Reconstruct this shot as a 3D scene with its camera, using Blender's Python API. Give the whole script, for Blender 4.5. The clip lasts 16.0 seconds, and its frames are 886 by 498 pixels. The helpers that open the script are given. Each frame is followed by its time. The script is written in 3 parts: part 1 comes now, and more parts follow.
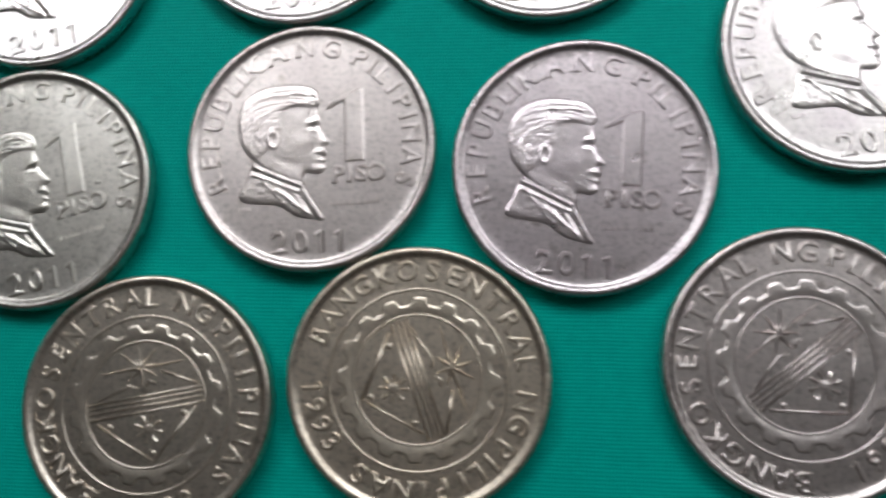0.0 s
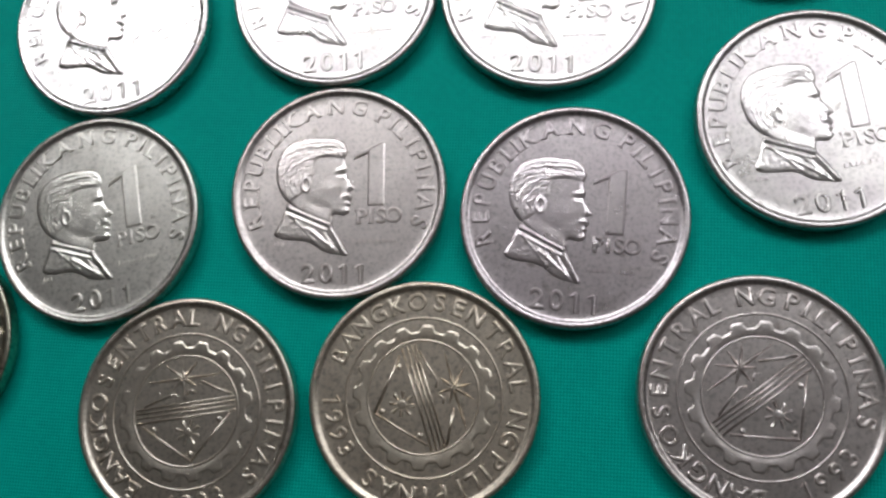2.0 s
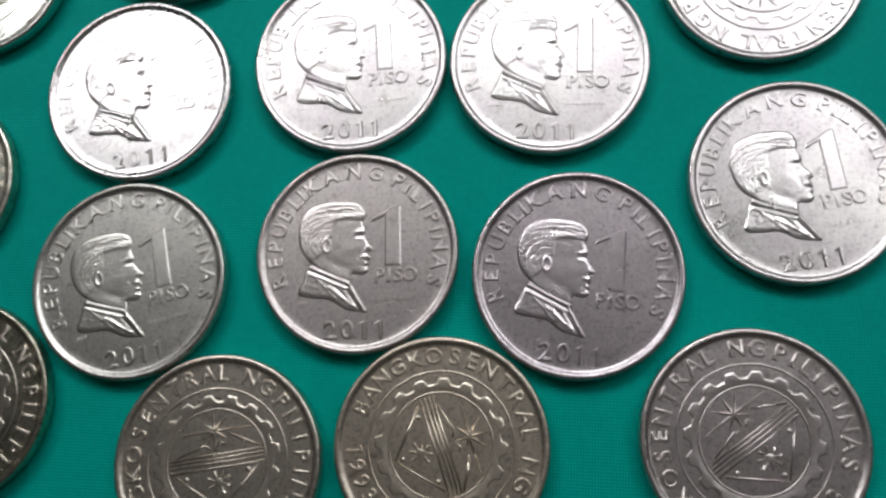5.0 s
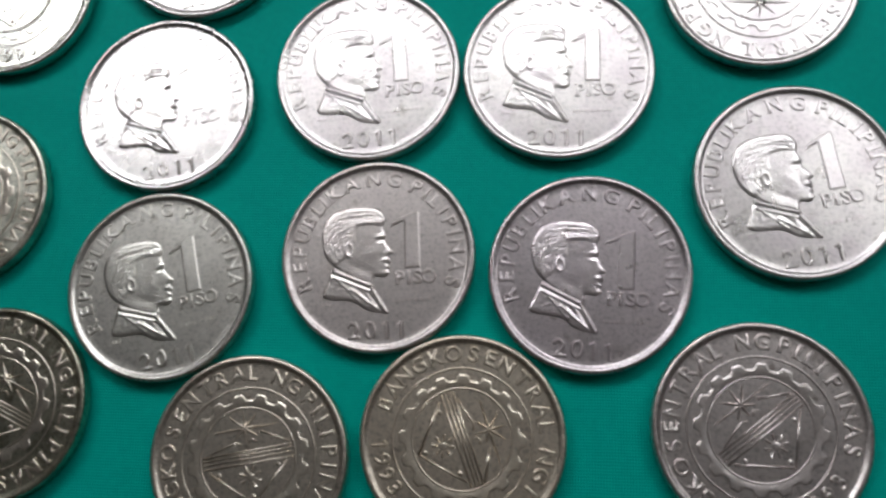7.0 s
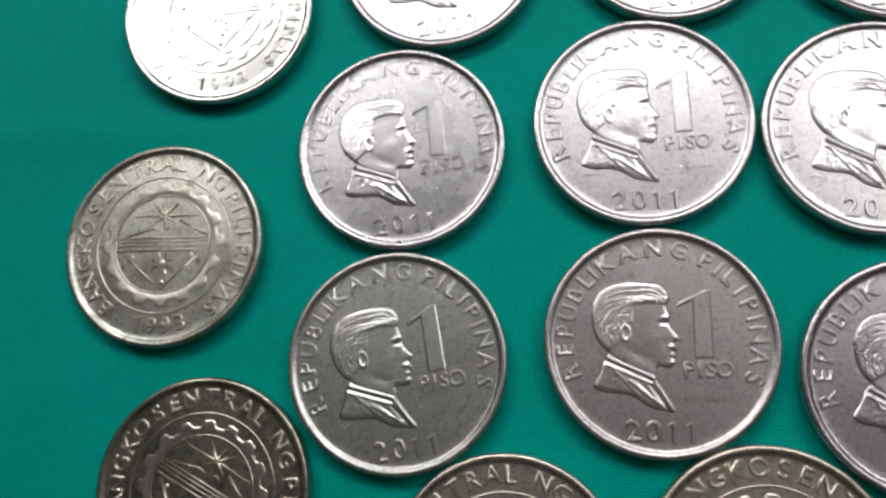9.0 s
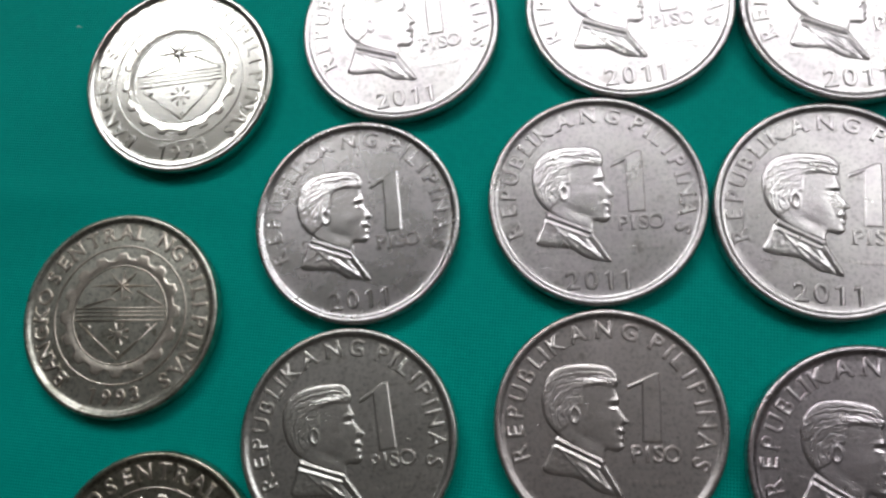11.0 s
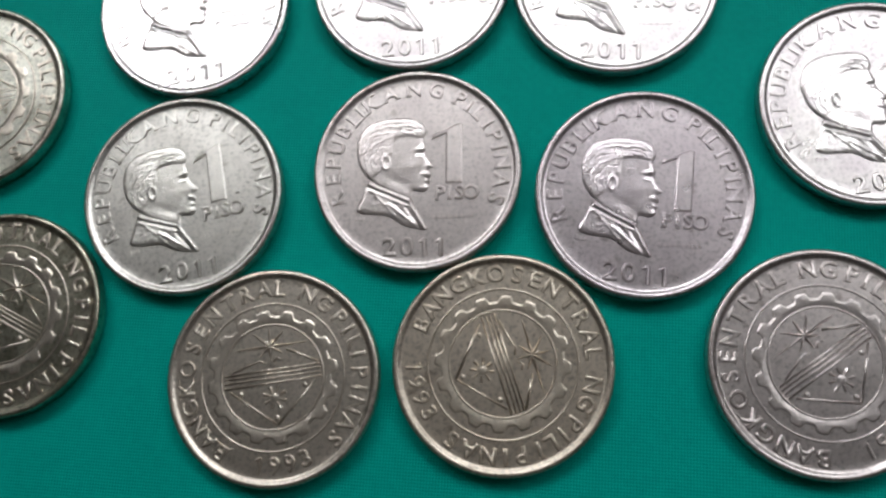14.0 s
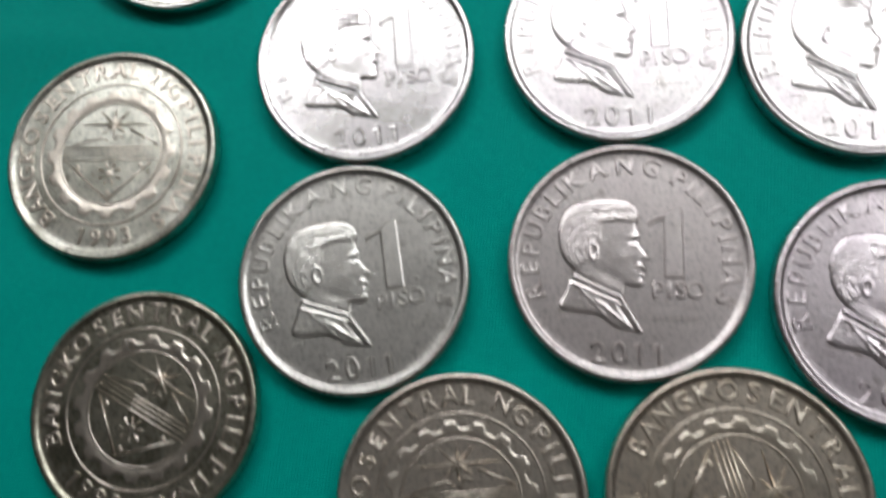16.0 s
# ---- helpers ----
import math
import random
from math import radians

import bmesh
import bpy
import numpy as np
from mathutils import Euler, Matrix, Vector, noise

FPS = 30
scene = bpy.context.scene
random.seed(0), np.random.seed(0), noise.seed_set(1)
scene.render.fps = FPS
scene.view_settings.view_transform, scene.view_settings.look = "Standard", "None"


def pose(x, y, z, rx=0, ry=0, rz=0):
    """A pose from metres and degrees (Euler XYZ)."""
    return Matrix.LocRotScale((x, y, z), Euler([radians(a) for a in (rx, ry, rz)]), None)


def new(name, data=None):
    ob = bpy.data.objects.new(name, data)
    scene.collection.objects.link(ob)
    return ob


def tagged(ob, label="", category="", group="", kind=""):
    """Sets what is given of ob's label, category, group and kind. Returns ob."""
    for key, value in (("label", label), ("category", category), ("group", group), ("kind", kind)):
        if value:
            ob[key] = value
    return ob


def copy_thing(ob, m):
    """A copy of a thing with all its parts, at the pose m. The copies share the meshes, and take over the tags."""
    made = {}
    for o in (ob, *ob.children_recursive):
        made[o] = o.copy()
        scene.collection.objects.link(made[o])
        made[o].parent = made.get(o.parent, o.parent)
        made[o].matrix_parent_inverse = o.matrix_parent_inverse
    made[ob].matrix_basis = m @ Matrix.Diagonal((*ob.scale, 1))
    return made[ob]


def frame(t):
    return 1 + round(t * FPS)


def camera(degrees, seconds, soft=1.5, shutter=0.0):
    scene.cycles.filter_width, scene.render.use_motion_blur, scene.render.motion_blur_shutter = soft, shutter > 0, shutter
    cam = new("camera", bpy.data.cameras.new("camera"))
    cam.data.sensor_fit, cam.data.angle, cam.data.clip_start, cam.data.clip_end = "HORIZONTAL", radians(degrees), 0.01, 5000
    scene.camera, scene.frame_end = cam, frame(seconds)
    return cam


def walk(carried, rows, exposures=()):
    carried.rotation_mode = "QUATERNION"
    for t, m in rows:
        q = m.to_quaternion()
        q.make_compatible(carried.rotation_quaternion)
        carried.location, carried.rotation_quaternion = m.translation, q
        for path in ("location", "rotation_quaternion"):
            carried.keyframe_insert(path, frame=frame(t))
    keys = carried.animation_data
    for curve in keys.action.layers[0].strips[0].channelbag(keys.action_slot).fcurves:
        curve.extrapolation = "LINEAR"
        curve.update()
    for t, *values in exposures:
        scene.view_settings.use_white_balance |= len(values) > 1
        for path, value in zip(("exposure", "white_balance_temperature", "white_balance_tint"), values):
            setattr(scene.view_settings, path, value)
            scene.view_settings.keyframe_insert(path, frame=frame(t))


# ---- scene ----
cam = camera(60.09, 16.0, soft=2.8, shutter=0.5)
# seconds, place in millimetres, turn in degrees
PATH = [
    (0.0, 21.34, -17.86, 70.63, 7.995, 5.666, 5.409),
    (0.2, 26.34, -19.09, 70.67, 8.750, 5.910, 5.250),
    (0.5, 33.87, -21.04, 71.40, 10.237, 5.496, 5.456),
    (0.8, 40.18, -19.77, 77.65, 11.386, 5.669, 5.640),
    (1.0, 34.84, -17.88, 90.59, 12.890, 5.001, 6.971),
    (1.2, 25.60, -14.94, 92.14, 11.838, 5.659, 7.334),
    (1.5, 24.66, -17.83, 84.69, 10.310, 6.240, 7.525),
    (2.0, 23.43, -19.44, 80.96, 11.047, 6.501, 7.493),
    (2.5, 22.76, -16.00, 80.74, 11.214, 6.845, 7.250),
    (3.0, 19.94, -12.06, 79.70, 10.787, 6.748, 7.186),
    (3.5, 19.56, -15.06, 79.80, 11.019, 6.816, 6.273),
    (4.0, 18.31, -16.54, 81.04, 10.493, 7.081, 6.773),
    (4.2, 19.47, -15.88, 82.27, 10.767, 6.719, 6.837),
    (6.3, 21.24, -18.04, 94.04, 12.401, 5.108, 5.334),
    (6.5, 21.69, -18.61, 93.05, 11.992, 5.403, 5.168),
    (7.0, 19.06, -17.17, 92.42, 12.126, 5.762, 5.721),
    (7.5, 10.42, -15.30, 90.95, 11.851, 6.038, 7.016),
    (8.0, -2.03, -11.72, 85.43, 11.478, 8.024, 7.863),
    (8.5, -9.03, -8.19, 83.76, 10.134, 7.759, 7.801),
    (8.7, -10.59, -10.07, 83.13, 12.226, 7.574, 8.465),
    (10.8, -7.02, -0.51, 84.70, 12.988, 7.916, 9.067),
    (11.0, -6.43, -0.91, 84.60, 12.785, 7.485, 9.166),
    (11.5, -2.86, -1.08, 87.24, 13.653, 7.363, 9.188),
    (12.0, 4.48, -5.97, 96.00, 13.475, 6.778, 8.717),
    (12.5, 8.14, -14.70, 95.73, 13.089, 6.442, 8.562),
    (13.0, 12.28, -20.85, 92.14, 12.703, 6.243, 8.072),
    (13.5, 14.62, -24.23, 87.36, 12.068, 6.282, 7.888),
    (14.0, 14.39, -25.13, 85.32, 11.672, 5.346, 7.707),
    (14.5, 6.87, -19.79, 84.11, 11.459, 5.913, 8.565),
    (15.0, 3.31, -22.47, 82.83, 11.996, 6.226, 9.235),
    (15.5, -0.95, -24.16, 77.77, 11.787, 6.222, 9.743),
    (16.0, -7.69, -16.70, 77.25, 12.362, 6.089, 9.896),
]
EXPOSURES = [(0.0, 0.6), (0.5, 0.48), (1.0, 0.61), (2.0, 0.53), (3.0, 0.46), (4.2, 0.46), (6.3, 0.38), (7.5, 0.38), (8.7, 0.53), (10.8, 0.29), (11.5, 0.21), (12.0, 0.19), (13.0, 0.33), (14.0, 0.41), (16.0, 0.53)]
walk(cam, [(t, pose(x * 0.001, y * 0.001, z * 0.001, rx, ry, rz)) for t, x, y, z, rx, ry, rz in PATH], EXPOSURES)

# ---------------------------------------------------------------- light
ROOM_TURN = 4.0           # the added bay window faces a little west of north
room = pose(0, 0, 0, 0, 0, ROOM_TURN)

world = bpy.data.worlds.new("world")
scene.world = world
world.use_nodes = True
wn = world.node_tree.nodes
sky = wn.new("ShaderNodeTexSky")
sky.sky_type, sky.sun_disc = "NISHITA", False
sky.sun_elevation, sky.sun_rotation = radians(35), radians(150)
world.node_tree.links.new(sky.outputs[0], wn["Background"].inputs[0])
wn["Background"].inputs[1].default_value = 0.08

# an unseen three-sided bay window, added to spread the daylight: sides at this distance, turned by BAY_TURN from one
# another
BAY_REACH, BAY_TURN = 0.52, 50.0
BAY_HALF = BAY_REACH * math.tan(radians(BAY_TURN / 2))
WIN_Z0 = 0.49
# the sides: bearing, open stretch, head height and lamp brightness, all set to fit the coins' glare; the western
# opening is narrower and lower
BAY = [(-BAY_TURN, -BAY_HALF + 0.03, BAY_HALF - 0.03, 0.84, 11.8), (0.0, -BAY_HALF + 0.03, BAY_HALF - 0.03, 0.935, 15.4), (BAY_TURN, -0.065, BAY_HALF - 0.03, 0.775, 20.5)]
for bearing, x0, x1, head, bright in BAY:
    # an area lamp in each added opening stands in for the sky
    lamp_data = bpy.data.lights.new("window_daylight", "AREA")
    lamp_data.shape, lamp_data.size, lamp_data.size_y = "RECTANGLE", x1 - x0, head - WIN_Z0
    lamp_data.energy, lamp_data.color = bright * (x1 - x0) * (head - WIN_Z0), (0.945, 0.975, 1.0)
    lamp = new("window_daylight", lamp_data)
    lamp.matrix_world = room @ pose(0, 0, 0, 0, 0, bearing) @ pose((x0 + x1) / 2, BAY_REACH + 0.03, (WIN_Z0 + head) / 2, -90, 0, 0)


# ---------------------------------------------------------------- materials
def material(name):
    m = bpy.data.materials.new(name)
    m.use_nodes = True
    t = m.node_tree
    return m, t, t.nodes, t.nodes["Principled BSDF"]


def node(t, kind, **inputs):
    n = t.nodes.new("ShaderNode" + kind)
    for key, value in inputs.items():
        n.inputs[key].default_value = value
    return n


def ramp(t, source, stops):
    n = t.nodes.new("ShaderNodeValToRGB")
    while len(n.color_ramp.elements) < len(stops):
        n.color_ramp.elements.new(0.5)
    for e, (at, colour) in zip(n.color_ramp.elements, stops):
        e.position, e.color = at, (*colour, 1)
    t.links.new(source, n.inputs[0])
    return n.outputs[0]


def grey(v):
    return (v, v, v)


def coin_metal(name, light, dark, rough, grime):
    """Worn nickel: soft tarnish clouds, small pits, hairline scratches."""
    m, t, nodes, b = material(name)
    co = nodes.new("ShaderNodeTexCoord")
    info = nodes.new("ShaderNodeObjectInfo")
    shift = nodes.new("ShaderNodeVectorMath")
    shift.operation = "ADD"
    span = nodes.new("ShaderNodeVectorMath")
    span.operation = "SCALE"
    span.inputs["Scale"].default_value = 0.4
    one = nodes.new("ShaderNodeCombineXYZ")
    for i in range(3):
        t.links.new(info.outputs["Random"], one.inputs[i])
    t.links.new(one.outputs[0], span.inputs[0])
    t.links.new(co.outputs["Object"], shift.inputs[0])
    t.links.new(span.outputs[0], shift.inputs[1])
    clouds = node(t, "TexNoise", Scale=210.0, Detail=5.0, Roughness=0.62)
    pits = node(t, "TexNoise", Scale=2300.0, Detail=4.0, Roughness=0.72)
    t.links.new(shift.outputs[0], clouds.inputs["Vector"])
    t.links.new(shift.outputs[0], pits.inputs["Vector"])
    waves = node(t, "TexNoise", Scale=520.0, Detail=3.0, Roughness=0.55)
    t.links.new(shift.outputs[0], waves.inputs["Vector"])
    hair = []
    for turn, sx in ((0.4, 300.0), (-0.7, 260.0), (1.5, 330.0)):
        mp = nodes.new("ShaderNodeMapping")
        mp.inputs["Rotation"].default_value = (0, 0, turn)
        mp.inputs["Scale"].default_value = (sx, sx * 28, 1)
        t.links.new(shift.outputs[0], mp.inputs["Vector"])
        s = node(t, "TexNoise", Scale=1.0, Detail=2.0, Roughness=0.5)
        t.links.new(mp.outputs[0], s.inputs["Vector"])
        hair.append(ramp(t, s.outputs["Fac"], ((0.70, grey(0)), (0.76, grey(1)))))
    lines = nodes.new("ShaderNodeMath")
    lines.operation = "MAXIMUM"
    t.links.new(hair[0], lines.inputs[0])
    t.links.new(hair[1], lines.inputs[1])
    lines2 = nodes.new("ShaderNodeMath")
    lines2.operation = "MAXIMUM"
    t.links.new(lines.outputs[0], lines2.inputs[0])
    t.links.new(hair[2], lines2.inputs[1])
    colour = ramp(t, clouds.outputs["Fac"], ((0.36, dark), (0.58, light)))
    speck = ramp(t, pits.outputs["Fac"], ((0.31, grey(1.0 - 1.1 * grime)), (0.51, grey(1.03))))
    mix = nodes.new("ShaderNodeMix")
    mix.data_type, mix.blend_type = "RGBA", "MULTIPLY"
    mix.inputs["Factor"].default_value = 1.0
    t.links.new(colour, mix.inputs["A"])
    t.links.new(speck, mix.inputs["B"])
    dabs = node(t, "TexNoise", Scale=640.0, Detail=2.0, Roughness=0.5)
    t.links.new(shift.outputs[0], dabs.inputs["Vector"])
    spots = ramp(t, dabs.outputs["Fac"], ((0.27, (1.0 - 0.8 * grime, 1.0 - 0.85 * grime, 1.0 - 0.9 * grime)), (0.35, grey(1))))
    mix2 = nodes.new("ShaderNodeMix")
    mix2.data_type, mix2.blend_type = "RGBA", "MULTIPLY"
    mix2.inputs["Factor"].default_value = 1.0
    t.links.new(mix.outputs["Result"], mix2.inputs["A"])
    t.links.new(spots, mix2.inputs["B"])
    t.links.new(mix2.outputs["Result"], b.inputs["Base Color"])
    b.inputs["Metallic"].default_value = 1.0
    r = nodes.new("ShaderNodeMapRange")
    r.inputs["From Min"].default_value, r.inputs["From Max"].default_value = 0.3, 0.7
    r.inputs["To Min"].default_value, r.inputs["To Max"].default_value = rough * 1.15, rough * 0.88
    t.links.new(clouds.outputs["Fac"], r.inputs["Value"])
    t.links.new(r.outputs[0], b.inputs["Roughness"])
    bump = node(t, "Bump", Strength=0.40 if rough > 0.28 else rough * 0.4, Distance=0.00005)
    bump2 = node(t, "Bump", Strength=0.25 if rough > 0.28 else 0.12, Distance=0.00002)
    t.links.new(pits.outputs["Fac"], bump.inputs["Height"])
    t.links.new(lines2.outputs[0], bump2.inputs["Height"])
    t.links.new(bump.outputs[0], bump2.inputs["Normal"])
    bump3 = node(t, "Bump", Strength=max(0.02, (rough - 0.22) * 0.7), Distance=0.00009)
    t.links.new(waves.outputs["Fac"], bump3.inputs["Height"])
    t.links.new(bump2.outputs[0], bump3.inputs["Normal"])
    t.links.new(bump3.outputs[0], b.inputs["Normal"])
    return m


# metal of each kind of coin: clean and tarnished colour, roughness, grime
METALS = {
    "nickel": ((0.700, 0.655, 0.638), (0.610, 0.550, 0.560), 0.31, 0.34),
    "bright": ((0.740, 0.720, 0.670), (0.680, 0.655, 0.600), 0.17, 0.16),
    "smooth": ((0.700, 0.665, 0.650), (0.640, 0.590, 0.590), 0.27, 0.24),
    "grey": ((0.710, 0.640, 0.618), (0.590, 0.525, 0.512), 0.33, 0.39),
    "violet": ((0.690, 0.615, 0.630), (0.560, 0.490, 0.512), 0.31, 0.44),
    "warm": ((0.765, 0.668, 0.560), (0.560, 0.484, 0.398), 0.35, 0.44),
    "moss": ((0.684, 0.652, 0.606), (0.535, 0.506, 0.470), 0.33, 0.42),
    "olive": ((0.720, 0.645, 0.560), (0.560, 0.495, 0.425), 0.34, 0.44),
    "stained": ((0.704, 0.680, 0.593), (0.362, 0.345, 0.287), 0.33, 0.54),
    "dark": ((0.570, 0.535, 0.430), (0.210, 0.198, 0.150), 0.32, 0.59),
}
FACES, RELIEFS = {}, {}
for kind, (clean, tarnish, rough, grime) in METALS.items():
    FACES[kind] = coin_metal("nickel_" + kind, clean, tarnish, rough, grime)
    # high points are rubbed clean
    rubbed = METALS["olive"] if kind in ("stained", "dark") else METALS[kind]
    RELIEFS[kind] = coin_metal("rubbed_" + kind, tuple(min(0.86, c * 1.14) for c in rubbed[0]), tuple(c * 1.2 for c in rubbed[1]), rough * 0.95, grime * 0.5)


def cloth_material():
    m, t, nodes, b = material("green_cloth")
    co = nodes.new("ShaderNodeTexCoord")
    weave = []
    for axis, scale in (("X", 960.0), ("Y", 900.0)):
        wv = node(t, "TexWave", Scale=scale, Distortion=1.4, Detail=2.0)
        wv.inputs["Detail Scale"].default_value = 0.25
        wv.bands_direction = axis
        t.links.new(co.outputs["Object"], wv.inputs["Vector"])
        weave.append(wv.outputs["Fac"])
    # the warp stands prouder than the weft
    sumw = nodes.new("ShaderNodeMath")
    sumw.operation = "MULTIPLY_ADD"
    t.links.new(weave[1], sumw.inputs[0])
    sumw.inputs[1].default_value = 0.8
    t.links.new(weave[0], sumw.inputs[2])
    clouds = node(t, "TexNoise", Scale=38.0, Detail=4.0, Roughness=0.6)
    fuzz = node(t, "TexNoise", Scale=1500.0, Detail=3.0, Roughness=0.7)
    for n in (clouds, fuzz):
        t.links.new(co.outputs["Object"], n.inputs["Vector"])
    base = ramp(t, clouds.outputs["Fac"], ((0.3, (0.0, 0.318, 0.257)), (0.7, (0.0, 0.365, 0.297))))
    fibre = ramp(t, fuzz.outputs["Fac"], ((0.3, grey(0.86)), (0.7, grey(1.0))))
    mix = nodes.new("ShaderNodeMix")
    mix.data_type, mix.blend_type = "RGBA", "MULTIPLY"
    mix.inputs["Factor"].default_value = 1.0
    t.links.new(base, mix.inputs["A"])
    t.links.new(fibre, mix.inputs["B"])
    thread = nodes.new("ShaderNodeMapRange")
    thread.inputs["From Max"].default_value = 1.8
    thread.inputs["To Min"].default_value, thread.inputs["To Max"].default_value = 0.64, 1.28
    t.links.new(sumw.outputs[0], thread.inputs["Value"])
    mix2 = nodes.new("ShaderNodeMix")
    mix2.data_type, mix2.blend_type = "RGBA", "MULTIPLY"
    # the ribs show in patches, where the pile is rubbed down
    patches = node(t, "TexNoise", Scale=26.0, Detail=2.0, Roughness=0.5)
    t.links.new(co.outputs["Object"], patches.inputs["Vector"])
    t.links.new(ramp(t, patches.outputs["Fac"], ((0.38, grey(0.45)), (0.60, grey(1.0)))), mix2.inputs["Factor"])
    t.links.new(mix.outputs["Result"], mix2.inputs["A"])
    t.links.new(thread.outputs[0], mix2.inputs["B"])
    t.links.new(mix2.outputs["Result"], b.inputs["Base Color"])
    b.inputs["Roughness"].default_value = 0.5
    b.inputs["Specular IOR Level"].default_value = 0.4
    b.inputs["Specular Tint"].default_value = (0.04, 1.0, 0.85, 1)
    bump = node(t, "Bump", Strength=0.35, Distance=0.00012)
    t.links.new(sumw.outputs[0], bump.inputs["Height"])
    bump2 = node(t, "Bump", Strength=0.35, Distance=0.0001)
    t.links.new(fuzz.outputs["Fac"], bump2.inputs["Height"])
    t.links.new(bump.outputs[0], bump2.inputs["Normal"])
    t.links.new(bump2.outputs[0], b.inputs["Normal"])
    return m


CLOTH = cloth_material()


def plain(name, a, c, rough, scale):
    m, t, nodes, b = material(name)
    co = nodes.new("ShaderNodeTexCoord")
    n = node(t, "TexNoise", Scale=scale, Detail=5.0)
    t.links.new(co.outputs["Object"], n.inputs["Vector"])
    t.links.new(ramp(t, n.outputs["Fac"], ((0.3, a), (0.7, c))), b.inputs["Base Color"])
    b.inputs["Roughness"].default_value = rough
    bump = node(t, "Bump", Strength=0.1, Distance=0.002)
    t.links.new(n.outputs["Fac"], bump.inputs["Height"])
    t.links.new(bump.outputs[0], b.inputs["Normal"])
    return m


PLASTER = plain("dull_plaster", (0.34, 0.305, 0.275), (0.39, 0.355, 0.32), 0.9, 6.0)
CEILING = plain("ceiling_paint", (0.29, 0.264, 0.247), (0.33, 0.304, 0.287), 0.9, 5.0)
BOARDS = plain("floor_brown", (0.14, 0.09, 0.06), (0.20, 0.13, 0.08), 0.5, 9.0)
WOOD = plain("table_wood", (0.20, 0.12, 0.06), (0.30, 0.18, 0.09), 0.45, 14.0)


# ---------------------------------------------------------------- mesh helpers
def part(name, bm, mat, parent=None, label="", smooth=False):
    """One mesh object out of a bmesh, under a thing or a part."""
    me = bpy.data.meshes.new(name)
    bm.to_mesh(me)
    bm.free()
    me.materials.append(mat)
    if smooth:
        me.polygons.foreach_set("use_smooth", [True] * len(me.polygons))
    ob = new(name, me)
    if parent:
        ob.parent = parent
    if label:
        ob["label"] = label
    return ob


def box(bm, x0, x1, y0, y1, z0, z1):
    m = Matrix.LocRotScale(((x0 + x1) / 2, (y0 + y1) / 2, (z0 + z1) / 2), None, (x1 - x0, y1 - y0, z1 - z0))
    return bmesh.ops.create_cube(bm, size=1, matrix=m)


def boxes(*spans):
    bm = bmesh.new()
    for s in spans:
        box(bm, *s)
    return bm


# ---------------------------------------------------------------- room and table
FLOOR_Z, CEIL_Z = -0.76, 1.66
U0, U1, V0, V1 = -1.7, 1.5, -2.3, 0.149
BAY_SIDE = BAY_REACH * math.cos(radians(BAY_TURN / 2 + BAY_TURN)) / math.cos(radians(BAY_TURN / 2))
BAY_WIDE = BAY_REACH * math.sin(radians(BAY_TURN / 2 + BAY_TURN)) / math.cos(radians(BAY_TURN / 2))


def structure(name, bm, mat, label, m=room):
    ob = part(name, bm, mat)
    ob.matrix_world = m
    return tagged(ob, label, name.split("_")[0], "", "structure")


structure("floor", boxes((U0, U1, V0, 0.75, FLOOR_Z - 0.1, FLOOR_Z)), BOARDS, "plain brown floor of the room")
structure("ceiling", boxes((U0, U1, V0, 0.75, CEIL_Z, CEIL_Z + 0.1)), CEILING, "plain dull grey painted ceiling")
structure("wall_west", boxes((U0 - 0.12, U0, V0, BAY_SIDE + 0.12, FLOOR_Z, CEIL_Z)), PLASTER, "plain grey plastered side wall")
structure("wall_east", boxes((U1, U1 + 0.12, V0, BAY_SIDE + 0.12, FLOOR_Z, CEIL_Z)), PLASTER, "plain grey plastered side wall")
structure("wall_south", boxes((U0 - 0.12, U1 + 0.12, V0 - 0.12, V0, FLOOR_Z, CEIL_Z)), PLASTER, "plain grey plastered back wall")
structure("wall_north", boxes((U0, -BAY_WIDE, BAY_SIDE, BAY_SIDE + 0.12, FLOOR_Z, CEIL_Z), (BAY_WIDE, U1, BAY_SIDE, BAY_SIDE + 0.12, FLOOR_Z, CEIL_Z)),
          PLASTER, "grey plastered wall on both sides of the added bay")
# unseen bay sides, added so their openings shape the light on the coins
for bearing, x0, x1, head, bright in BAY:
    h, v = BAY_HALF, BAY_REACH
    structure("wall_bay", boxes((-h, x0, v, v + 0.08, FLOOR_Z, CEIL_Z), (x1, h, v, v + 0.08, FLOOR_Z, CEIL_Z),
                                (x0, x1, v, v + 0.08, FLOOR_Z, WIN_Z0), (x0, x1, v, v + 0.08, head, CEIL_Z)),
              PLASTER, "unseen side of an added bay, its window opening shaped to fit the light", room @ pose(0, 0, 0, 0, 0, bearing))

table = tagged(new("table"), "low wooden table under the green cloth", "table")
table.matrix_world = room
part("tabletop", boxes((-0.46, 0.46, -0.50, 0.135, -0.030, -0.003)), WOOD, table)
for sx in (-0.42, 0.42):
    for sy in (-0.46, 0.10):
        part("leg", boxes((sx - 0.025, sx + 0.025, sy - 0.025, sy + 0.025, FLOOR_Z, -0.030)), WOOD, table)


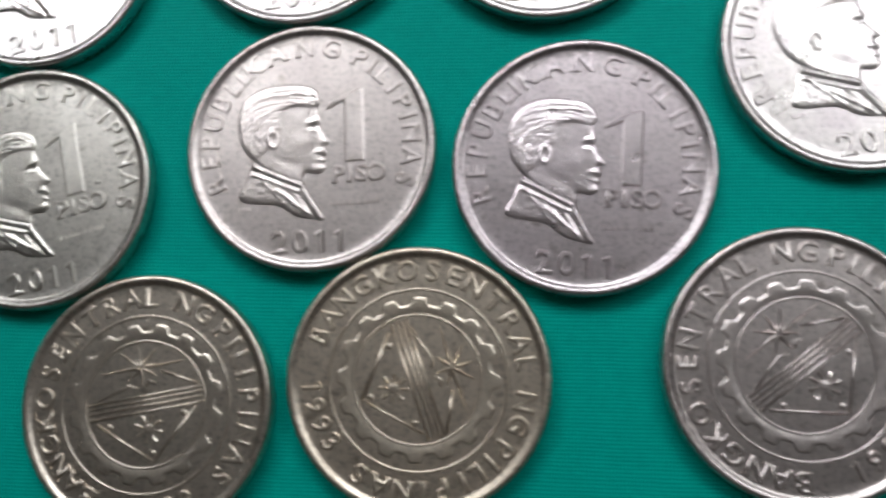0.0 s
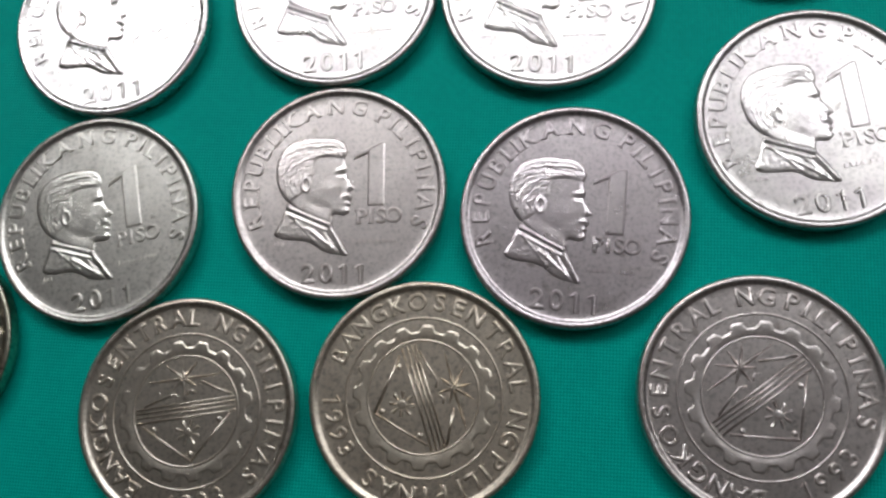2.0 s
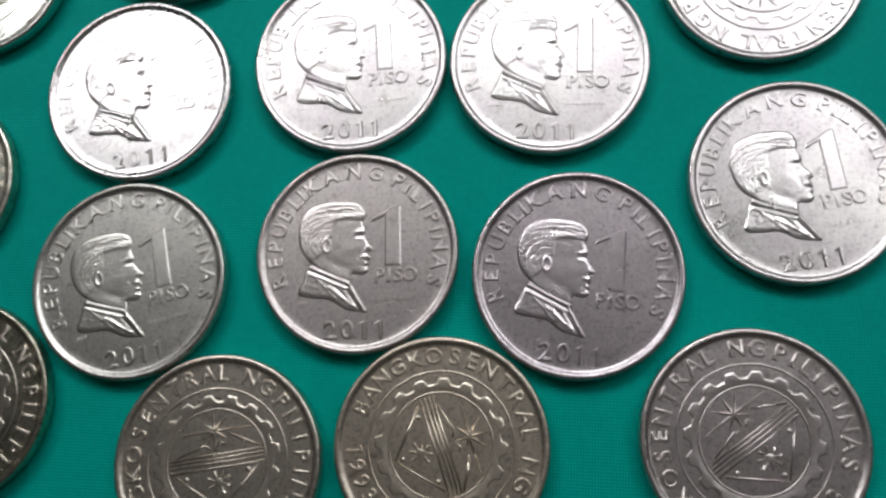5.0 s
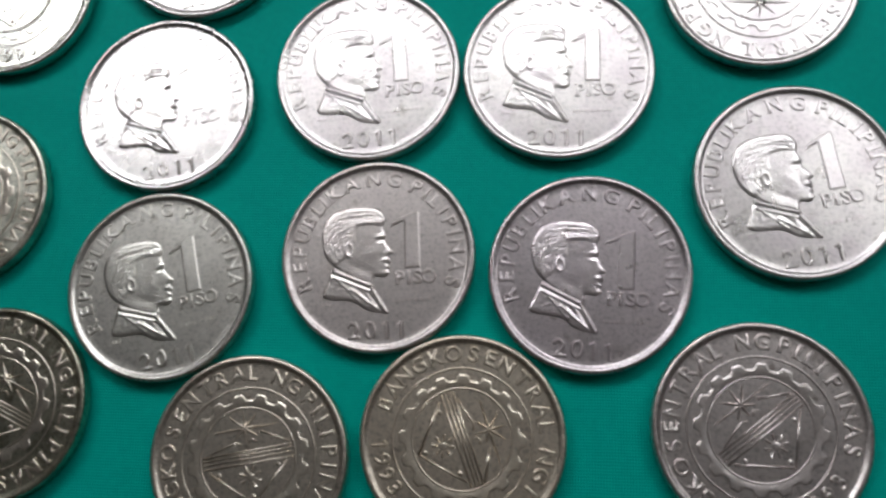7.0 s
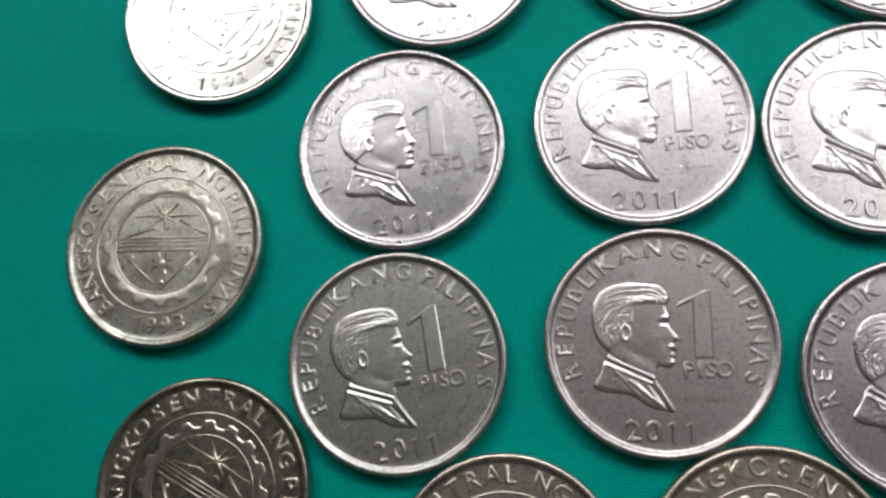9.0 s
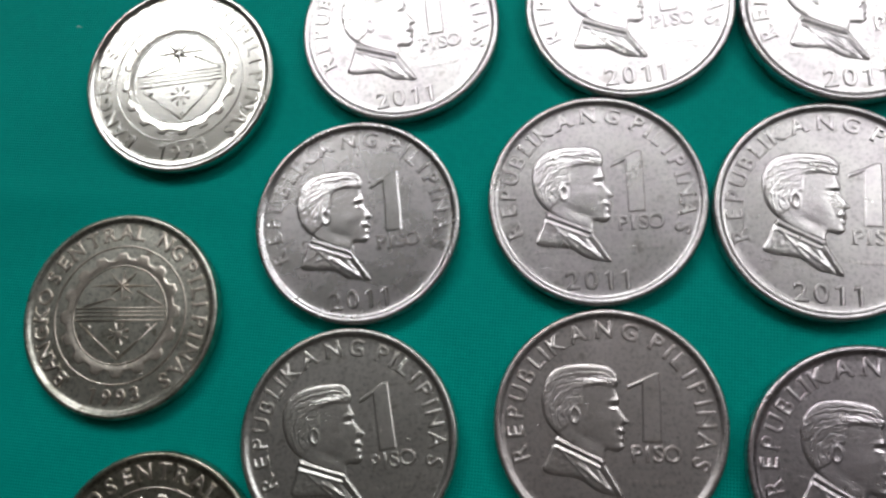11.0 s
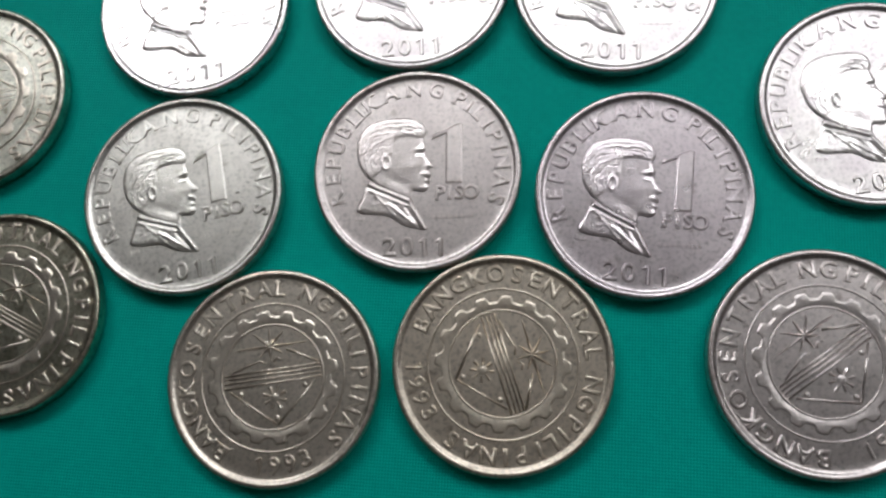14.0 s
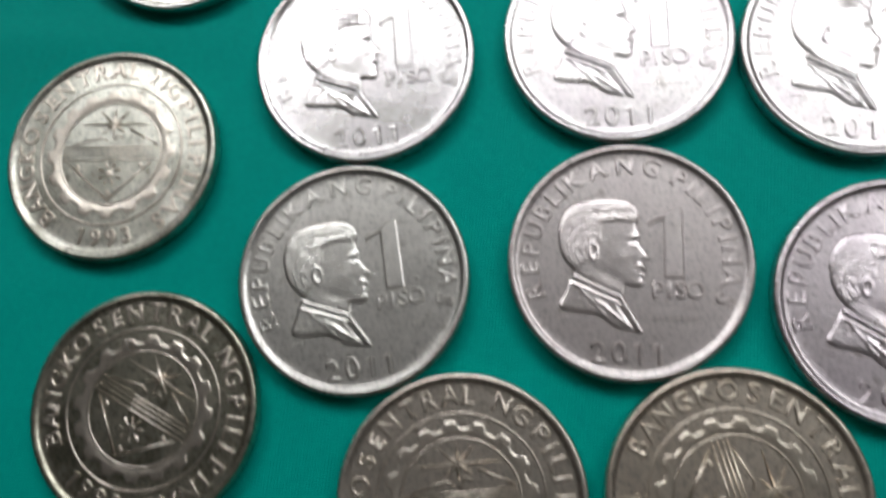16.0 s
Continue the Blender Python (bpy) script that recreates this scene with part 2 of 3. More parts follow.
def tablecloth():
    """A cloth sheet with faint creases, dense where the coins lie."""
    def axis(low, lo, hi, high):
        return np.concatenate([np.linspace(low, lo, 10)[:-1], np.arange(lo, hi, 0.0015), np.linspace(hi, high, 10)])
    xs, ys = axis(-0.45, -0.15, 0.15, 0.45), axis(-0.49, -0.12, 0.11, 0.125)
    def height(x, y):
        n = noise.noise(Vector((x * 9, y * 22, 3.1))) * 0.00022 + noise.noise(Vector((x * 26, y * 40, 7.7))) * 0.00008
        crease = 0.0
        for x0, y0, turn, wide, high in ((-0.075, 0.021, 0.04, 0.0022, 0.00035), (-0.085, -0.016, 0.35, 0.003, 0.0003),
                                         (0.085, -0.030, -0.12, 0.004, 0.0004), (0.08, 0.012, 0.10, 0.005, 0.0003), (0.03, -0.045, 0.05, 0.004, 0.0003)):
            d = -(x - x0) * math.sin(turn) + (y - y0) * math.cos(turn)
            along = (x - x0) * math.cos(turn) + (y - y0) * math.sin(turn)
            crease += high * math.exp(-(d / wide) ** 2 - (along / 0.035) ** 2)
        return min(n - 0.00025, 0.00008) + crease * 0.9
    verts = [(x, y, height(x, y)) for y in ys for x in xs]
    w = len(xs)
    faces = [(j * w + i, j * w + i + 1, (j + 1) * w + i + 1, (j + 1) * w + i) for j in range(len(ys) - 1) for i in range(w - 1)]
    me = bpy.data.meshes.new("tablecloth")
    me.from_pydata(verts, [], faces)
    me.materials.append(CLOTH)
    me.polygons.foreach_set("use_smooth", [True] * len(me.polygons))
    ob = new("tablecloth", me)
    ob.matrix_world = room
    return tagged(ob, "teal green woven cloth spread flat under the coins", "tablecloth")


tablecloth()

# ---------------------------------------------------------------- coin parts, in millimetres
MM = Matrix.Scale(0.001, 4)
FIELD = 1.50              # height of the coin's face over its underside


def coin_body(name, seed, mat, parent):
    """A struck disc: sunk face, rounded rim with small dents, finely reeded edge."""
    rnd = random.Random(seed)
    profile = [(0, FIELD), (3, FIELD), (6, FIELD), (8.5, FIELD), (10.2, FIELD), (10.9, FIELD), (11.08, FIELD + 0.03), (11.2, FIELD + 0.10), (11.32, FIELD + 0.2),
               (11.46, 1.755), (11.6, 1.775), (11.74, 1.76), (11.87, 1.70), (11.96, 1.59), (12.0, 1.44), (12.0, 0.36), (11.9, 0.14), (11.66, 0.02), (11.3, 0.0)]
    segs = 288
    dents = [(rnd.uniform(0, 2 * math.pi), rnd.uniform(0.006, 0.02), rnd.uniform(0.02, 0.08)) for _ in range(6)]
    verts, faces = [(0, 0, FIELD)], []
    for k, (r, z) in enumerate(profile[1:]):
        for i in range(segs):
            a = 2 * math.pi * i / segs
            rr, zz = r, z
            if r > 11.0:
                wob = noise.noise(Vector((math.cos(a) * 4 + seed, math.sin(a) * 4, z * 0.4)))
                rr += wob * 0.02
                if z > 1.5:
                    zz += wob * 0.012
                    for at, wide, deep in dents:
                        d = (a - at + math.pi) % (2 * math.pi) - math.pi
                        push = deep * math.exp(-(d / wide) ** 2)
                        rr -= push * (r - 11.0)
                        zz -= push * 0.5
            if abs(r - 12.0) < 0.01 and i % 2:
                rr -= 0.05
            verts.append((rr * math.cos(a), rr * math.sin(a), zz))
    n = len(profile) - 1
    for i in range(segs):
        j = (i + 1) % segs
        faces.append((0, 1 + i, 1 + j))
        for k in range(n - 1):
            a, b = 1 + k * segs, 1 + (k + 1) * segs
            faces.append((a + j, a + i, b + i, b + j))
    faces.append(tuple(1 + (n - 1) * segs + i for i in range(segs))[::-1])
    me = bpy.data.meshes.new(name)
    me.from_pydata(verts, [], faces)
    me.transform(MM)
    me.update()
    bm = bmesh.new()
    bm.from_mesh(me)
    bmesh.ops.recalc_face_normals(bm, faces=bm.faces)
    bpy.data.meshes.remove(me)
    return part(name, bm, mat, parent, smooth=True)


# small feet on the built-in letters: side (left, right, middle) and end (top, bottom)
SERIFS = {"R": ("LT", "LB", "RB"), "E": ("LT", "LB"), "P": ("LT", "LB"), "U": ("LT", "RT"), "B": ("LT", "LB"), "L": ("LT", "LB"), "I": ("MT", "MB"), "K": ("LT", "LB", "RT", "RB"),
          "A": ("LB", "RB"), "N": ("LT", "LB", "RT"), "T": ("MB",)}


def letters(bm, text, size, m, deep=0.05, soft=0.10):
    """Raised lettering from the built-in font, its middle at m (millimetres)."""
    if text == "1":
        one = bmesh.new()
        flat = ((-0.5, -0.2), (-0.2, 0.92), (0, 1), (0.2, 0.92), (0.5, -0.2))
        ridge(one, [(0.05 * size, 0.35 * size), (0.05 * size, -0.35 * size)], 0.19 * size, deep + soft, False, flat)
        ridge(one, [(0.05 * size, 0.35 * size), (-0.15 * size, 0.22 * size)], 0.14 * size, deep + soft * 0.8, False, flat)
        bmesh.ops.recalc_face_normals(one, faces=one.faces)
        for face in one.faces:
            face.smooth = False
        one.transform(m @ Matrix.Translation((0, 0, -FIELD)))
        extra = bpy.data.meshes.new("one")
        one.to_mesh(extra)
        one.free()
        bm.from_mesh(extra)
        bpy.data.meshes.remove(extra)
        return
    cu = bpy.data.curves.new("text", "FONT")
    cu.body, cu.size, cu.align_x, cu.align_y = text, size, "CENTER", "CENTER"
    cu.extrude, cu.bevel_depth, cu.bevel_resolution, cu.resolution_u = deep, soft, 1, 4
    cu.offset = -0.008 * size
    ob = new("text", cu)
    bpy.context.view_layer.update()
    me = ob.evaluated_get(bpy.context.evaluated_depsgraph_get()).to_mesh()
    me = me.copy()
    bpy.data.objects.remove(ob)
    if len(text) == 1:
        co = np.array([v.co for v in me.vertices])
        x0, y0, x1, y1 = *co.min(0)[:2], *co.max(0)[:2]
        for side, end in SERIFS.get(text, ()):
            x = (x0 + 0.075 * size, x1 - 0.075 * size, (x0 + x1) / 2)["LRM".index(side)]
            y = y0 + 0.05 * size if end == "B" else y1 - 0.05 * size
            foot = bmesh.new()
            box(foot, x - 0.155 * size, x + 0.155 * size, y - 0.035 * size, y + 0.035 * size, -0.05, deep + soft * 0.7)
            foot.transform(m)
            extra = bpy.data.meshes.new("foot")
            foot.to_mesh(extra)
            foot.free()
            bm.from_mesh(extra)
            bpy.data.meshes.remove(extra)
    me.transform(m)
    bm.from_mesh(me)
    bpy.data.meshes.remove(me)


def ring_text(text, size, radius, bearings):
    """Letters standing round the rim, each at its own bearing."""
    bm = bmesh.new()
    for ch, degrees in zip(text.replace(" ", ""), bearings):
        bearing = radians(degrees)
        m = Matrix.Translation((radius * math.cos(bearing), radius * math.sin(bearing), FIELD)) @ Matrix.Rotation(bearing - math.pi / 2, 4, "Z")
        letters(bm, ch, size, m)
    bm.transform(MM)
    return bm


def ridge(bm, points, wide, high, closed=False, back=((-0.5, -0.4), (-0.34, 0.7), (0, 1), (0.34, 0.7), (0.5, -0.4))):
    """A raised line with a rounded back along a polyline."""
    n = len(points)
    rows = []
    for i, (x, y) in enumerate(points):
        if closed:
            p, q = points[i - 1], points[(i + 1) % n]
        else:
            p, q = points[max(i - 1, 0)], points[min(i + 1, n - 1)]
        dx, dy = q[0] - p[0], q[1] - p[1]
        d = math.hypot(dx, dy) or 1
        nx, ny = -dy / d, dx / d
        rows.append([bm.verts.new((x + nx * wide * s, y + ny * wide * s, FIELD + high * h)) for s, h in back])
    for i in range(n if closed else n - 1):
        a, b = rows[i], rows[(i + 1) % n]
        for k in range(4):
            bm.faces.new((a[k], b[k], b[k + 1], a[k + 1])).smooth = True
    if not closed:
        bm.faces.new(rows[0])
        bm.faces.new(rows[-1][::-1])


def ridges(*lines):
    bm = bmesh.new()
    for points, wide, high, closed in lines:
        ridge(bm, points, wide, high, closed)
    bmesh.ops.recalc_face_normals(bm, faces=bm.faces)
    bm.transform(MM)
    return bm


def circle(r, n=144, a0=0.0, a1=360.0):
    return [(r * math.cos(radians(a0 + (a1 - a0) * i / n)), r * math.sin(radians(a0 + (a1 - a0) * i / n))) for i in range(n)]


def slab(outline, high, soft):
    """A raised flat figure with sloping sides; its outline runs clockwise."""
    bm = bmesh.new()
    n = len(outline)
    rings = []
    for inset, z in ((-soft * 0.6, -0.04), (0, high * 0.55), (soft, high)):
        ring = []
        for i, (x, y) in enumerate(outline):
            p, q = Vector(outline[i - 1]), Vector(outline[(i + 1) % n])
            a, b = (Vector((x, y)) - p).normalized(), (q - Vector((x, y))).normalized()
            na, nb = Vector((a.y, -a.x)), Vector((b.y, -b.x))
            m = (na + nb).normalized()
            m *= inset / max(0.35, m.dot(na))
            ring.append(bm.verts.new((x + m.x, y + m.y, FIELD + z)))
        rings.append(ring)
    for low, top in zip(rings, rings[1:]):
        for i in range(n):
            bm.faces.new((low[i], low[(i + 1) % n], top[(i + 1) % n], top[i]))
    bm.faces.new(rings[-1])
    bmesh.ops.recalc_face_normals(bm, faces=bm.faces)
    bm.transform(MM)
    return bm


def smooth_loop(points, steps=6):
    """A closed Catmull-Rom curve through a few corners."""
    p = np.array(points, float)
    out = []
    for i in range(len(p)):
        a, b, c, d = p[i - 1], p[i], p[(i + 1) % len(p)], p[(i + 2) % len(p)]
        for k in range(steps):
            t = k / steps
            out.append(0.5 * (2 * b + (c - a) * t + (2 * a - 5 * b + 4 * c - d) * t * t + (3 * b - a - 3 * c + d) * t ** 3))
    return np.array(out)


def inside_depth(loop, x, y):
    """Signed distance to a closed loop, positive inside, for grids x and y."""
    best = np.full(x.shape, 1e9)
    odd = np.zeros(x.shape, bool)
    for (ax, ay), (bx, by) in zip(loop, np.roll(loop, -1, 0)):
        dx, dy = bx - ax, by - ay
        s = np.clip(((x - ax) * dx + (y - ay) * dy) / (dx * dx + dy * dy + 1e-12), 0, 1)
        best = np.minimum(best, np.hypot(x - ax - s * dx, y - ay - s * dy))
        cross = ((ay > y) != (by > y)) & (x < (bx - ax) * (y - ay) / (by - ay + 1e-12) + ax)
        odd ^= cross
    return np.where(odd, best, -best)


def bust_mesh():
    """A plain low-relief bust: domed head, combed cap, coat with a collar."""
    front = [(1.05, 4.2), (0.78, 3.5), (1.08, 2.5), (1.0, 1.75), (1.5, 0.9), (1.98, 0.22), (1.38, -0.15), (1.58, -0.62), (1.62, -0.95), (1.3, -1.2), (1.5, -1.55), (1.26, -1.85), (1.42, -2.25),
             (0.75, -2.8), (-0.4, -2.65)]
    crown = [(-5.5, -1.0), (-6.2, -0.2), (-6.75, 1.0), (-6.92, 3.05), (-6.3, 4.8), (-5.1, 5.8), (-3.4, 6.2), (-1.5, 6.2), (0.2, 5.85), (0.92, 5.1)]
    head = smooth_loop(crown + front + [(-0.9, -3.7), (-3.4, -3.0)], 5)
    cap = smooth_loop(crown + [(1.0, 4.25), (0.55, 3.75), (-0.75, 3.95), (-2.3, 3.75), (-2.7, 2.9), (-2.75, 2.0), (-3.4, 1.6), (-3.75, 1.0), (-3.75, 0.3), (-4.3, -0.3), (-4.9, -0.7)], 5)
    coat = smooth_loop([(-5.5, -1.35), (-4.6, -1.7), (-2.6, -2.7), (-0.75, -3.5), (-0.45, -4.1), (0.25, -5.3), (1.15, -7.15), (-0.2, -7.05), (-1.6, -6.65), (-3.3, -5.55), (-6.0, -5.2),
                        (-6.95, -4.6), (-6.3, -3.2)], 5)
    step = 0.055
    gx, gy = np.meshgrid(np.arange(-7.3, 2.3, step), np.arange(-7.5, 6.6, step))
    dh, dc, dk = (inside_depth(p, gx, gy) for p in (head, cap, coat))
    grain = np.array([noise.noise(Vector((x * 0.9, y * 0.9, 4.0))) for x, y in zip(gx.ravel(), gy.ravel())]).reshape(gx.shape)
    fine = np.array([noise.noise(Vector((x * 2.6, y * 2.6, 9.0))) for x, y in zip(gx.ravel(), gy.ravel())]).reshape(gx.shape)
    def dome(d, high, wide):
        return high * np.sqrt(1 - (1 - np.clip(d / wide, 0, 1)) ** 2)
    def bump(x, y, wx, wy, high, turn=0.0):
        c, q = math.cos(radians(turn)), math.sin(radians(turn))
        u, v = (gx - x) * c + (gy - y) * q, (gy - y) * c - (gx - x) * q
        return high * np.exp(-(u / wx) ** 2 - (v / wy) ** 2)
    z = dome(dh, 0.2, 0.55)
    # combed locks, waved over the crown and falling behind the ear
    r = np.hypot((gx + 2.4) * 0.78, gy - 0.9)
    a = np.arctan2(gy - 0.9, gx + 2.4)
    locks = 0.6 * np.sin(7.5 * r + 5.0 * grain + 1.1 * np.sin(2.5 * a)) + 0.8 * np.sin(16.0 * r + 6.0 * grain + 1.5 * fine) + 0.6 * np.sin(27.0 * r + 9.0 * grain) + 0.5 * fine
    z += dome(dc, 0.06, 0.3) + np.clip(dc / 0.4, 0, 1) * (0.013 + bump(-0.8, 4.5, 2.0, 0.6, 0.034, 4) + bump(-5.6, 1.6, 0.9, 1.6, 0.012)) * locks
    # the roll of the fringe
    z += bump(-1.2, 4.3, 1.6, 0.22, 0.05, 4) - bump(-0.8, 4.75, 1.5, 0.2, 0.03, 0)
    # ear
    er = np.hypot((gx + 3.5) / 0.5, (gy - 0.85) / 0.88)
    z += 0.09 * np.exp(-((er - 0.85) / 0.22) ** 2) * (1 - 0.5 * np.clip((gx + 3.4) / 0.6, 0, 1)) - 0.03 * np.exp(-(er / 0.35) ** 2)
    # brow, nose, mouth and chin as plain soft folds
    z += bump(0.55, 2.4, 0.55, 0.22, 0.09, 12) + bump(1.4, 0.5, 0.2, 0.7, 0.06, -26) + bump(0.45, 1.5, 0.32, 0.13, 0.04)
    z += bump(1.12, -0.6, 0.42, 0.2, 0.12, 8) + bump(1.25, -1.42, 0.26, 0.14, 0.08) + bump(0.95, -2.3, 0.42, 0.28, 0.05)
    z += bump(-0.7, 0.3, 0.9, 0.8, 0.04) - bump(0.45, 1.85, 0.45, 0.24, 0.10) - bump(0.35, -0.35, 0.25, 0.5, 0.03, 20)
    z -= bump(-1.9, -1.6, 1.5, 0.55, 0.06, -28)
    # collar band, lapels and folds
    zk = dome(dk, 0.20, 0.7)
    for (ax, ay), (bx, by), wide, high in (((-5.4, -1.65), (-0.8, -3.75), 0.2, 0.13), ((-5.5, -2.05), (-1.1, -4.1), 0.12, -0.09), ((-5.5, -2.4), (-1.1, -4.4), 0.14, 0.06),
                                           ((-0.85, -3.9), (0.95, -7.0), 0.24, 0.12), ((-1.25, -4.5), (0.3, -6.9), 0.14, -0.07), ((-5.2, -2.5), (-2.5, -5.5), 0.13, 0.05),
                                           ((-3.3, -4.1), (-1.5, -5.5), 0.22, 0.08), ((-2.5, -4.1), (-1.2, -5.6), 0.12, -0.05), ((-1.5, -5.5), (-0.4, -6.4), 0.16, 0.06), ((-5.8, -2.5), (-6.6, -4.5), 0.2, 0.05)):
        dx, dy = bx - ax, by - ay
        q = np.clip(((gx - ax) * dx + (gy - ay) * dy) / (dx * dx + dy * dy), 0, 1)
        zk += high * np.exp(-((gx - ax - q * dx) ** 2 + (gy - ay - q * dy) ** 2) / wide ** 2) * (dk > 0)
    zk += 0.025 * fine * np.clip(dk / 0.4, 0, 1)
    z = np.where(dk > 0, np.maximum(zk, z * 0.4), z)
    d = np.maximum(dh, dk)
    z = np.where(d > 0, z, np.maximum(-0.06, d * 0.5))
    z = np.where(z > 0, 0.66 * z, z)
    z[1:-1, 1:-1] = (z[1:-1, 1:-1] * 4 + z[:-2, 1:-1] + z[2:, 1:-1] + z[1:-1, :-2] + z[1:-1, 2:]) / 8
    keep = d > -step * 1.6
    bm = bmesh.new()
    index = {}
    rows, cols = gx.shape
    for j in range(rows - 1):
        for i in range(cols - 1):
            corner = ((j, i), (j, i + 1), (j + 1, i + 1), (j + 1, i))
            if all(keep[c] for c in corner):
                vs = []
                for c in corner:
                    if c not in index:
                        index[c] = bm.verts.new((gx[c], gy[c], FIELD + z[c]))
                    vs.append(index[c])
                bm.faces.new(vs)
    bm.transform(MM)
    return bm


HEADS_BEARINGS = (199.5, 185.5, 174, 162, 150.5, 139.5, 132.5, 124, 108.5, 91.5, 75.5, 58.5, 49.5, 41.5, 31.5, 22, 13, 3, -10.5, -23.5)
TAILS_BEARINGS = (228, 216.5, 205, 192.5, 180.5, 167, 153, 141, 129, 115, 103, 90, 79.5, 59.5, 47, 33, 23.5, 14.5, 6, -5.5, -15.5, -26.5, -39, -51)


def heads_coin(mat):
    coin = tagged(new("coin"), "", "coin", "coins on the green cloth")
    part("legend", ring_text("REPUBLIKA NG PILIPINAS", 2.5, 9.7, HEADS_BEARINGS), mat, coin)
    part("bust_relief", bust_mesh(), mat, coin, smooth=True)
    part("numeral", slab([(1.85, 3.5), (2.0, 3.95), (4.75, 5.2), (5.3, 5.2), (5.2, -1.8), (3.35, -1.8), (3.5, 4.2)], 0.13, 0.12), mat, coin)
    bm = bmesh.new()
    for ch, x in zip("PISO", (2.65, 3.75, 4.85, 6.2)):
        letters(bm, ch, 2.3, Matrix.Translation((x, -3.05, FIELD)))
    bm.transform(MM)
    part("value_word", bm, mat, coin)
    bm = bmesh.new()
    for ch, x in zip("2011", (-3.2, -1.2, 0.7, 2.5)):
        letters(bm, ch, 2.9, Matrix.Translation((x, -9.25 - 0.02 * x, FIELD)) @ Matrix.Diagonal((1.04, 1, 1, 1)), 0.05, 0.11)
    bm.transform(MM)
    part("date", bm, mat, coin)
    bars = bmesh.new()
    for x in (1.9, 2.5, 3.05, 3.6, 4.5, 5.1, 5.7, 6.2):
        box(bars, x - 0.2, x + 0.2, -5.9, -5.5, FIELD - 0.05, FIELD + 0.09)
    for x in (-7.0, -6.55, -6.1):
        box(bars, x - 0.14, x + 0.14, -5.9, -5.5, FIELD - 0.05, FIELD + 0.10)
    bars.transform(MM)
    part("small_print", bars, mat, coin)
    return coin


def spike(x0, y0, x1, y1, wide, high):
    """A raised ray, broad at its foot and pointed at its end."""
    bm = bmesh.new()
    d = math.hypot(x1 - x0, y1 - y0)
    nx, ny = -(y1 - y0) / d, (x1 - x0) / d
    rows = []
    for s, w, h in ((0.0, 1.0, 1.0), (0.45, 0.7, 0.95), (0.85, 0.4, 0.7), (1.0, 0.12, 0.3)):
        x, y = x0 + (x1 - x0) * s, y0 + (y1 - y0) * s
        rows.append([bm.verts.new((x + nx * wide * w * k, y + ny * wide * w * k, FIELD + z)) for k, z in ((-0.5, -0.03), (0, high * h), (0.5, -0.03))])
    for a, b in zip(rows, rows[1:]):
        for k in range(2):
            bm.faces.new((a[k], b[k], b[k + 1], a[k + 1]))
    bm.faces.new(rows[0])
    bm.faces.new(rows[-1][::-1])
    bmesh.ops.recalc_face_normals(bm, faces=bm.faces)
    bm.transform(MM)
    return bm


def boss(x, y, radius, high):
    """A low rounded knob."""
    bm = bmesh.new()
    top = bm.verts.new((x, y, FIELD + high))
    rings = [[bm.verts.new((x + radius * q * math.cos(k * math.pi / 8), y + radius * q * math.sin(k * math.pi / 8), FIELD + z)) for k in range(16)]
             for q, z in ((0.5, high * 0.9), (0.85, high * 0.5), (1.0, -0.03))]
    for k in range(16):
        bm.faces.new((top, rings[0][k], rings[0][(k + 1) % 16])).smooth = True
        for a, b in zip(rings, rings[1:]):
            bm.faces.new((a[k], b[k], b[(k + 1) % 16], a[(k + 1) % 16])).smooth = True
    bmesh.ops.recalc_face_normals(bm, faces=bm.faces)
    bm.transform(MM)
    return bm


def gear_plate():
    """A raised toothed ring between the two circles."""
    bm = bmesh.new()
    teeth, fine = 16, 14
    n = teeth * fine
    rows = []
    for k in range(n):
        a = 2 * math.pi * k / n
        s = max(-1, min(1, 2.6 * math.cos(teeth * (a - radians(2)))))
        r = 7.0 + 0.34 * s
        rows.append([bm.verts.new((q * math.cos(a), q * math.sin(a), FIELD + z)) for q, z in
                     ((5.82, -0.02), (6.15, 0.03), (r - 0.16, 0.075), (r - 0.05, 0.065), (r + 0.12, -0.04))])
    for k in range(n):
        p, q = rows[k], rows[(k + 1) % n]
        for i in range(4):
            bm.faces.new((p[i], p[i + 1], q[i + 1], q[i])).smooth = True
    bmesh.ops.recalc_face_normals(bm, faces=bm.faces)
    bm.transform(MM)
    return bm


